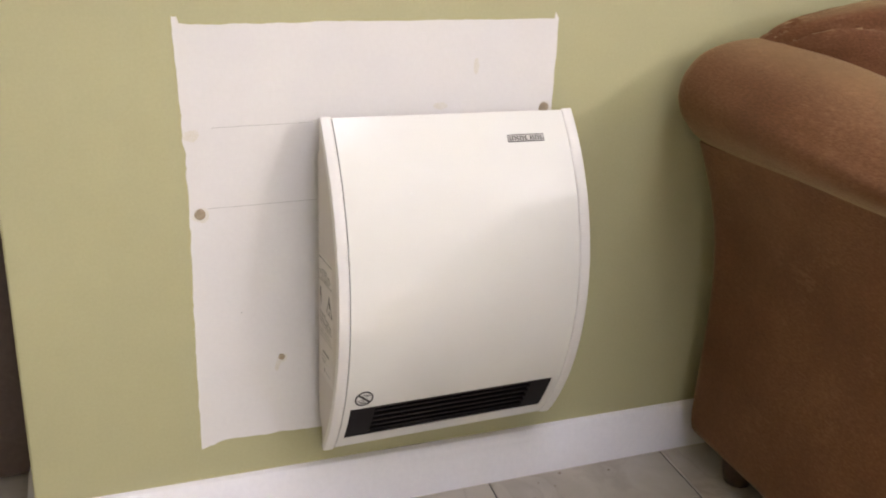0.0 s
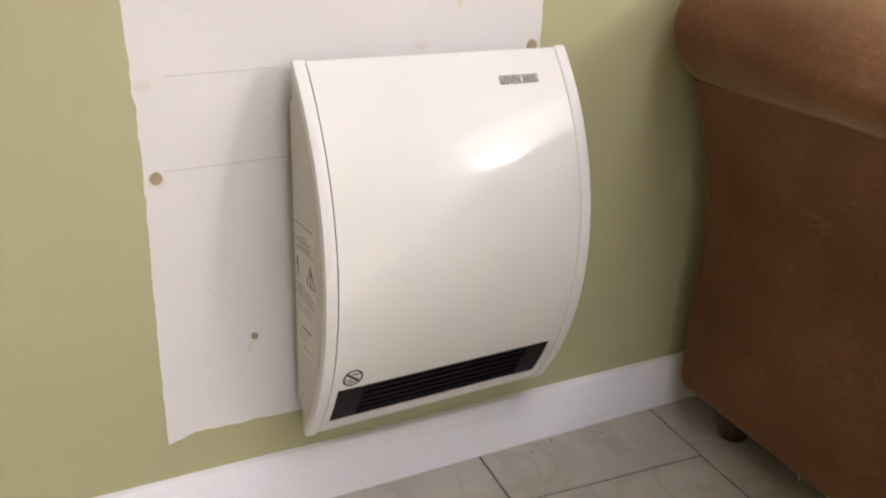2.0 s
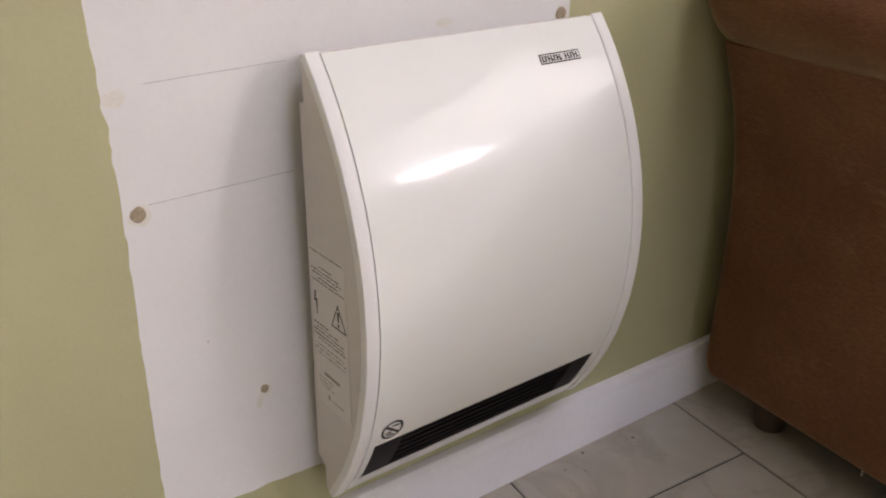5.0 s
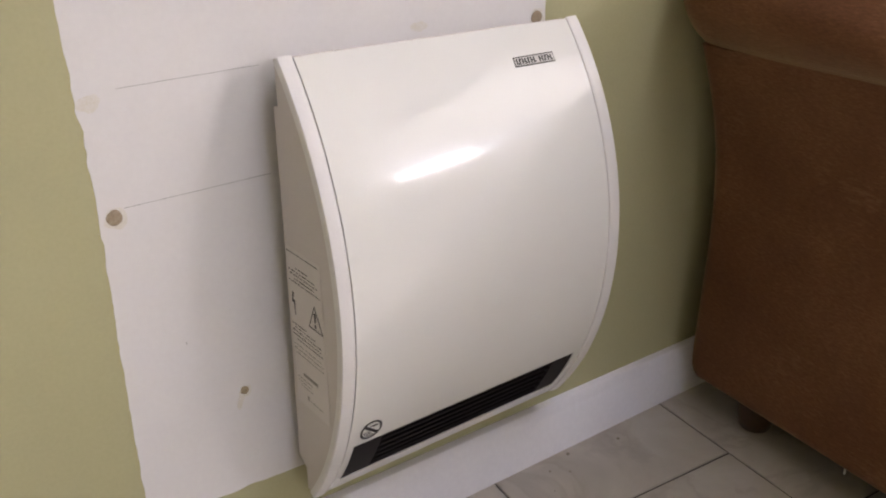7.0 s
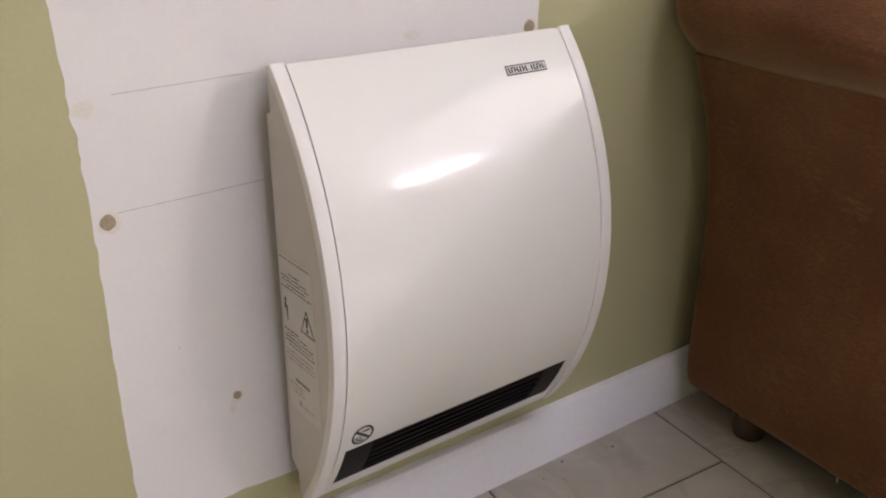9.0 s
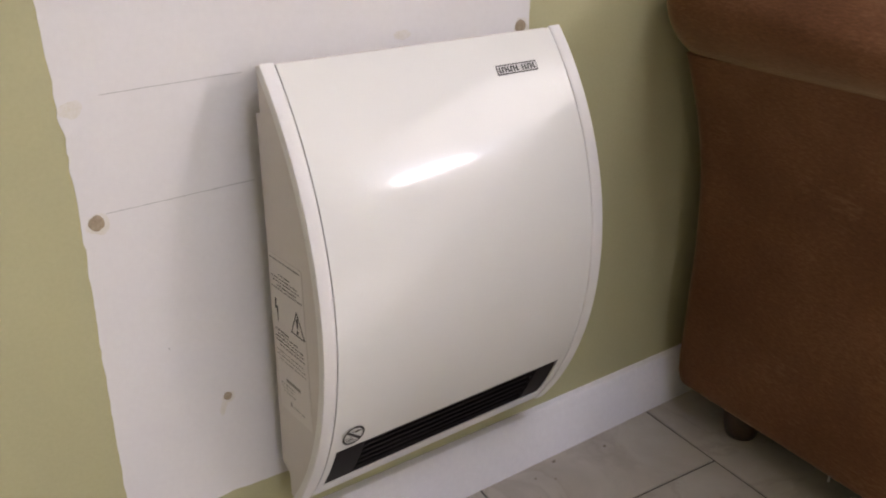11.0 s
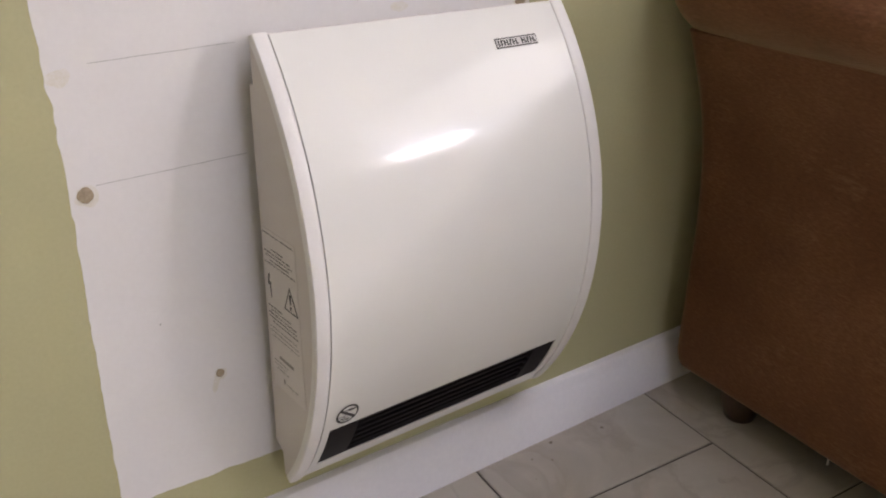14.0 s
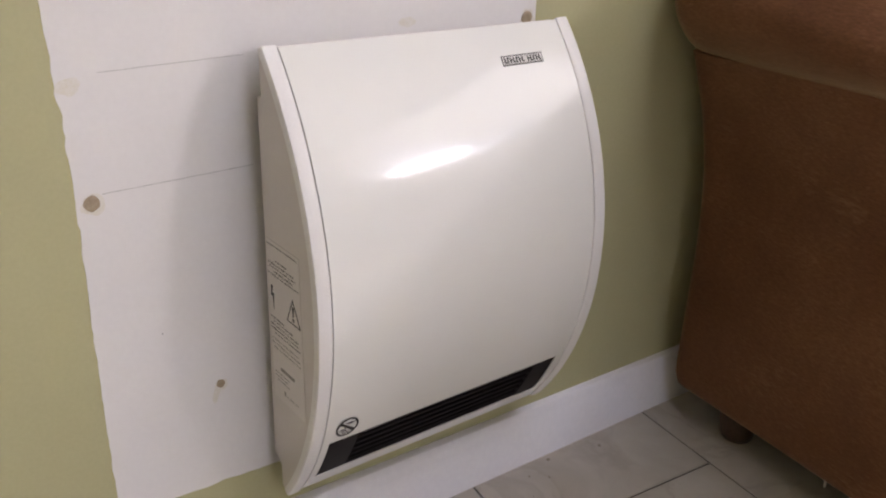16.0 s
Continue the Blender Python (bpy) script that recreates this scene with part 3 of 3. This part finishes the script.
T = [Vector((-0.0670, 0.3550)), Vector((-0.0800, 0.3300)), Vector((-0.0545, 0.3300))]
mid = (T[0] + T[1] + T[2]) / 3
for i in range(3):
    a, b = T[i], T[(i + 1) % 3]
    tri.append(on_side([tuple(a), tuple(b), tuple(b + (mid - b) * 0.11), tuple(a + (mid - a) * 0.11)], 0.0008, 0.0004))
tri.append(on_side([(-0.0652, 0.3475), (-0.0688, 0.3475), (-0.0677, 0.3380), (-0.0663, 0.3380)], 0.0008, 0.0004))
tri.append(on_side(rect(-0.0683, -0.0657, 0.3330, 0.3360), 0.0008, 0.0004))
print_on("triangle_sign", tri, INK)

# ---------- the sofa ----------
# local frame: u runs along the back (to the seat), v from the back to the front
sofa = tagged(new("sofa"), "brown microfibre sofa with rolled arm, close to the wall", "sofa")
sofa.matrix_basis = pose(0.433, -0.025, -0.001, 0, math.degrees(math.atan(SLOPE)), 0) @ pose(0, 0, 0, 0, 0, -7.2)
DEPTH, LENGTH = 0.70, 1.45


def loft(profile, v_list, shape):
    """A closed profile of (u, z) carried along v; shape(u, z, v, k) gives the point. Ends are closed."""
    bm = bmesh.new()
    rings = [[bm.verts.new(shape(u, z, v, k)) for u, z in profile] for k, v in enumerate(v_list)]
    n = len(profile)
    for r, s in zip(rings, rings[1:]):
        for i in range(n):
            bm.faces.new((r[i], r[(i + 1) % n], s[(i + 1) % n], s[i]))
    bm.faces.new(rings[0])
    bm.faces.new(rings[-1][::-1])
    return bm


def end_round(v, length, r):
    """How far the section draws in near its two ends, for rounded edges."""
    d = min(v, length - v)
    return 0.0 if d >= r else r - math.sqrt(max(0.0, r * r - (r - d) ** 2))


def v_steps(length, r):
    near = [r * (1 - math.cos(math.pi / 2 * i / 6)) for i in range(6)]
    return near + [r + (length - 2 * r) * i / 24 for i in range(25)] + [length - d for d in near[::-1]]


outer = smooth_line([(0.010, 0.044), (0.003, 0.051), (0.000, 0.075), (0.002, 0.16), (0.004, 0.26), (-0.003, 0.35), (-0.020, 0.425), (-0.045, 0.492), (-0.055, 0.514)], 5)
panel_profile = [tuple(p) for p in outer] + [(-0.02, 0.53), (0.16, 0.53), (0.18, 0.46), (0.18, 0.046)]


def panel_shape(u, z, v, k):
    s = end_round(v, DEPTH, 0.022)
    cu, cz = 0.09, 0.29
    du, dz = u - cu, z - cz
    ripple = 0.0022 * noise.noise(Vector((u * 3, v * 5, z * 5))) if u < 0.02 else 0
    return (cu + du * (1 - s / 0.12) - ripple, -v, cz + dz * (1 - (s / 0.26 if dz < 0 else 0)))


part("arm_side", loft(panel_profile, v_steps(DEPTH, 0.022), panel_shape), FABRIC, sofa, "dark brown curved arm side", True)

roll_line = smooth_line([(-0.058, 0.5180), (-0.080, 0.534), (-0.102, 0.562), (-0.109, 0.592), (-0.100, 0.622), (-0.073, 0.648), (-0.024, 0.665), (0.040, 0.670), (0.100, 0.655), (0.150, 0.625), (0.175, 0.580), (0.180, 0.520)], 5)
roll_profile = [tuple(p) for p in roll_line] + [(0.10, 0.500), (-0.02, 0.508)]


def roll_shape(u, z, v, k):
    s = end_round(v, DEPTH, 0.045)
    cu, cz = 0.05, 0.575
    puff = 0.004 * noise.noise(Vector((u * 6, v * 4.5, z * 6 + 3)))
    # the seam at the foot of the roll sinks a little towards the front
    drop = -0.010 * min(1.0, v / 0.35) * max(0.0, min(1.0, (0.60 - z) / 0.09))
    fall = -0.150 * v * max(0.0, min(1.0, (z - 0.52) / 0.1))
    return (cu + (u - cu) * (1 - s / 0.17) - puff, -v, cz + (z - cz) * (1 - (s / 0.115 if z > cz else 0)) + puff + drop + fall)


part("arm_roll", loft(roll_profile, v_steps(DEPTH, 0.045), roll_shape), FABRIC, sofa, "brown padded rolled armrest", True)
m2 = pose(LENGTH, 0, 0) @ Matrix.Scale(-1, 4, (1, 0, 0))
for nm, prof, r, shp in (("arm_side", panel_profile, 0.022, panel_shape), ("arm_roll", roll_profile, 0.045, roll_shape)):
    bm = loft(prof, v_steps(DEPTH, r), shp)
    bmesh.ops.transform(bm, matrix=m2, verts=bm.verts[:])
    part(nm, bm, FABRIC, sofa, "", True)


def cushion(x0, x1, y0, y1, z0, z1, bulge, radius, seed):
    """A padded block: rounded, slightly bulged and wrinkled."""
    bm = bmesh.new()
    n = 28
    c = Vector(((x0 + x1) / 2, (y0 + y1) / 2, (z0 + z1) / 2))
    h = Vector(((x1 - x0) / 2, (y1 - y0) / 2, (z1 - z0) / 2))
    bmesh.ops.create_cube(bm, size=2.0)
    bmesh.ops.subdivide_edges(bm, edges=bm.edges[:], cuts=n, use_grid_fill=True)
    for v in bm.verts:
        p = Vector((v.co.x * h.x, v.co.y * h.y, v.co.z * h.z))
        inner = Vector([max(-h[i] + radius, min(h[i] - radius, p[i])) for i in range(3)])
        d = p - inner
        if d.length > 0:
            p = inner + d.normalized() * radius
        q = Vector((p.x / h.x, p.y / h.y, p.z / h.z))
        swell = bulge * (1 - q.x * q.x) * (1 - q.z * q.z)
        p.y += swell * (1 if q.y > 0 else -1) * abs(q.y)
        p.z += bulge * 0.6 * (1 - q.x * q.x) * q.z * abs(q.z)
        w = c + p
        k = 0.004 * noise.noise(w * 6 + Vector((seed, 0, 0)))
        v.co = w + (d.normalized() if d.length > 0 else Vector((0, -1, 0))) * k
    return bm


def pillow(u0, u1):
    """The padded back: swells out of the corner behind the arm, with gathers running from that corner."""
    bm = bmesh.new()
    rings = []
    us = [u0 + 0.30 * (i / 44) ** 1.6 for i in range(45)] + [u0 + 0.30 + (u1 - u0 - 0.36) * i / 20 for i in range(1, 21)] + [u1 - 0.06 + 0.06 * i / 8 for i in range(1, 9)]
    n = 96
    for u in us:
        r = u - u0
        close = math.sqrt(max(0.0, 1 - max(0.0, 1 - r / 0.05) ** 2)) * math.sqrt(max(0.0, 1 - max(0.0, 1 - (u1 - u) / 0.06) ** 2))
        top = 0.668 + 0.072 * (1 - math.exp(-r / 0.10))
        half_h = (top - 0.22) / 2 * max(close, 0.02)
        front = 0.055 + 0.205 * (1 - math.exp(-r / 0.085))
        half_d = (front - 0.004) / 2 * max(close, 0.02)
        cy, cz = -(front + 0.004) / 2, 0.22 + (top - 0.22) / 2 + (top - 0.22) / 2 * (1 - close) * 0.9
        ring = []
        for k in range(n):
            a = 2 * math.pi * k / n
            c, d = math.sin(a), math.cos(a)
            e = 0.62
            y = -half_d * math.copysign(abs(c) ** e, c)
            z = half_h * math.copysign(abs(d) ** e, d)
            w = Vector((u, cy + y, cz + z))
            s_ = math.hypot(min(0.0, w.y + 0.045), w.z - top)
            g = 0.0
            if r > 0.004 and w.z > 0.45:
                q = s_ / (r + 0.012) + 0.15 * noise.noise(w * 14)
                for centre, wide, deep in ((0.26, 0.045, 0.008), (0.62, 0.05, 0.013), (1.05, 0.06, 0.013), (1.60, 0.09, 0.009)):
                    g += deep * math.exp(-((q - centre) / wide) ** 2)
                g *= min(1.0, r / 0.03) * math.exp(-(r / 0.17) ** 2)
            out = Vector((0, y / (half_d + 1e-6), z / (half_h + 1e-6)))
            out = out.normalized() if out.length > 0 else Vector((0, 0, 1))
            ring.append(bm.verts.new(w + out * (0.004 * noise.noise(w * 6) - g)))
        rings.append(ring)
    for p, q in zip(rings, rings[1:]):
        for k in range(n):
            bm.faces.new((p[k], p[(k + 1) % n], q[(k + 1) % n], q[k]))
    bm.faces.new(rings[0])
    bm.faces.new(rings[-1][::-1])
    return bm


part("backrest", pillow(-0.004, LENGTH - 0.06), FABRIC, sofa, "brown padded backrest with gathered corner", True)
for i in range(2):
    w = (LENGTH - 0.37) / 2
    part("seat_cushion", cushion(0.185 + i * w, 0.181 + (i + 1) * w, -0.69, -0.25, 0.28, 0.42, 0.012, 0.045, 5 + i), FABRIC, sofa, "", True)
part("seat_base", box(bmesh.new(), 0.178, LENGTH - 0.178, -0.67, -0.03, 0.05, 0.285, 0.01), FABRIC, sofa)
part("dust_cover", boxes((0.034, LENGTH - 0.034, -DEPTH + 0.04, -0.035, 0.040, 0.047)), LINER, sofa, "black cloth dust cover")
foot_line = [(0.0, 0.0), (0.019, 0.0), (0.0215, 0.004), (0.025, 0.020), (0.0265, 0.036), (0.026, 0.043), (0.0, 0.043)]
for fx, fy in ((0.040, -0.100), (LENGTH - 0.045, -0.105), (0.045, -DEPTH + 0.09), (LENGTH - 0.045, -DEPTH + 0.09)):
    bm = bmesh.new()
    prof = [bm.verts.new((r, 0, z)) for r, z in foot_line]
    es = [bm.edges.new(p) for p in zip(prof, prof[1:])]
    bmesh.ops.spin(bm, geom=prof + es, cent=(0, 0, 0), axis=(0, 0, 1), angle=2 * math.pi, steps=24)
    bmesh.ops.remove_doubles(bm, verts=bm.verts[:], dist=1e-5)
    bmesh.ops.translate(bm, verts=bm.verts[:], vec=(fx, fy, 0))
    part("foot", bm, WOOD, sofa, "short round dark wooden foot", True)
part("staple_thread", boxes((0.0095, 0.0115, -0.2615, -0.2595, 0.035, 0.047)), LABEL, sofa, "loose pale thread")

# ---------- the dark cabinet beyond the wall end ----------
cab = tagged(new("cabinet"), "dark brown wooden cabinet standing beyond the wall end", "cabinet")
cab.location = (-1.2, 0.195, 0.025)
part("body", box(bmesh.new(), -0.75, 0.95, 0.02, 0.55, 0.08, 2.0, 0.004), CABINET, cab)
part("plinth", box(bmesh.new(), -0.74, 0.94, 0.012, 0.53, 0.0, 0.078, 0.002), CABINET, cab)
for i in range(3):
    part("door", box(bmesh.new(), -0.745 + i * 0.565, -0.185 + i * 0.565, 0.0, 0.018, 0.081, 1.99, 0.001), CABINET, cab)

# ---------- floor ----------
tagged(structure("floor", boxes((ROOM_L - 0.1, ROOM_R + 0.1, ROOM_B - 0.14, 2.3, -0.06, -0.0022)), GROUT, "tiled floor with grey grout joints"), category="floor")
floor = bpy.data.objects["floor"]
floor.matrix_basis = pose(0.40, 0, 0, 0, math.degrees(math.atan(SLOPE)), 0) @ pose(-0.40, 0, 0)
PITCH = 0.3055
ex, ey = Vector((math.cos(radians(-4.0)), math.sin(radians(-4.0)), 0)), Vector((math.sin(radians(8.0)), math.cos(radians(8.0)), 0))
O = Vector((0.3985, -0.017, 0.0)) - ey * 0.1315      # the joint crossing next to the sofa
bm = bmesh.new()
box(bm, 0.0014, PITCH - 0.0014, 0.0014, PITCH - 0.0014, -0.012, 0.0)
bmesh.ops.bevel(bm, geom=[e for e in bm.edges if all(v.co.z > -0.001 for v in e.verts)], offset=0.0012, segments=1, affect='EDGES')
for v in bm.verts:
    v.co = ex * v.co.x + ey * v.co.y + Vector((0, 0, v.co.z))
tile_mesh = mesh_of("tile", bm, TILE)
for i in range(-16, 15):
    for j in range(-16, 9):
        p = O + ex * PITCH * i + ey * PITCH * (j + (0.5 if i % 2 == 0 else 0.0))
        c = p + (ex + ey) * PITCH / 2
        if -2.6 < c.x < 2.0 and -2.5 < c.y < 0.6 and (c.x < 1.2 or c.y > -1.2):
            t = new("tile", tile_mesh)
            t.location = p
            t.parent = floor

# crumbs on the floor
for x, y, r, sd in ((0.206, -0.025, 0.0022, 1), (0.285, -0.040, 0.0021, 2), (0.182, -0.053, 0.0012, 3), (0.14, -0.07, 0.0009, 7), (0.162, -0.038, 0.0013, 6)):
    bm = bmesh.new()
    bmesh.ops.create_icosphere(bm, subdivisions=2, radius=r)
    for v in bm.verts:
        v.co += v.co * 0.6 * noise.noise(v.co * 500 + Vector((sd, sd, 0)))
        v.co.z = v.co.z * 0.35
    lo = min(v.co.z for v in bm.verts)
    bmesh.ops.translate(bm, verts=bm.verts[:], vec=(x, y, SLOPE * (0.40 - x) - lo))
    tagged(part("crumb", bm, DIRT, None, "", True), "small dark crumb of dirt lying on the floor tile", "crumb", "crumbs on the floor")
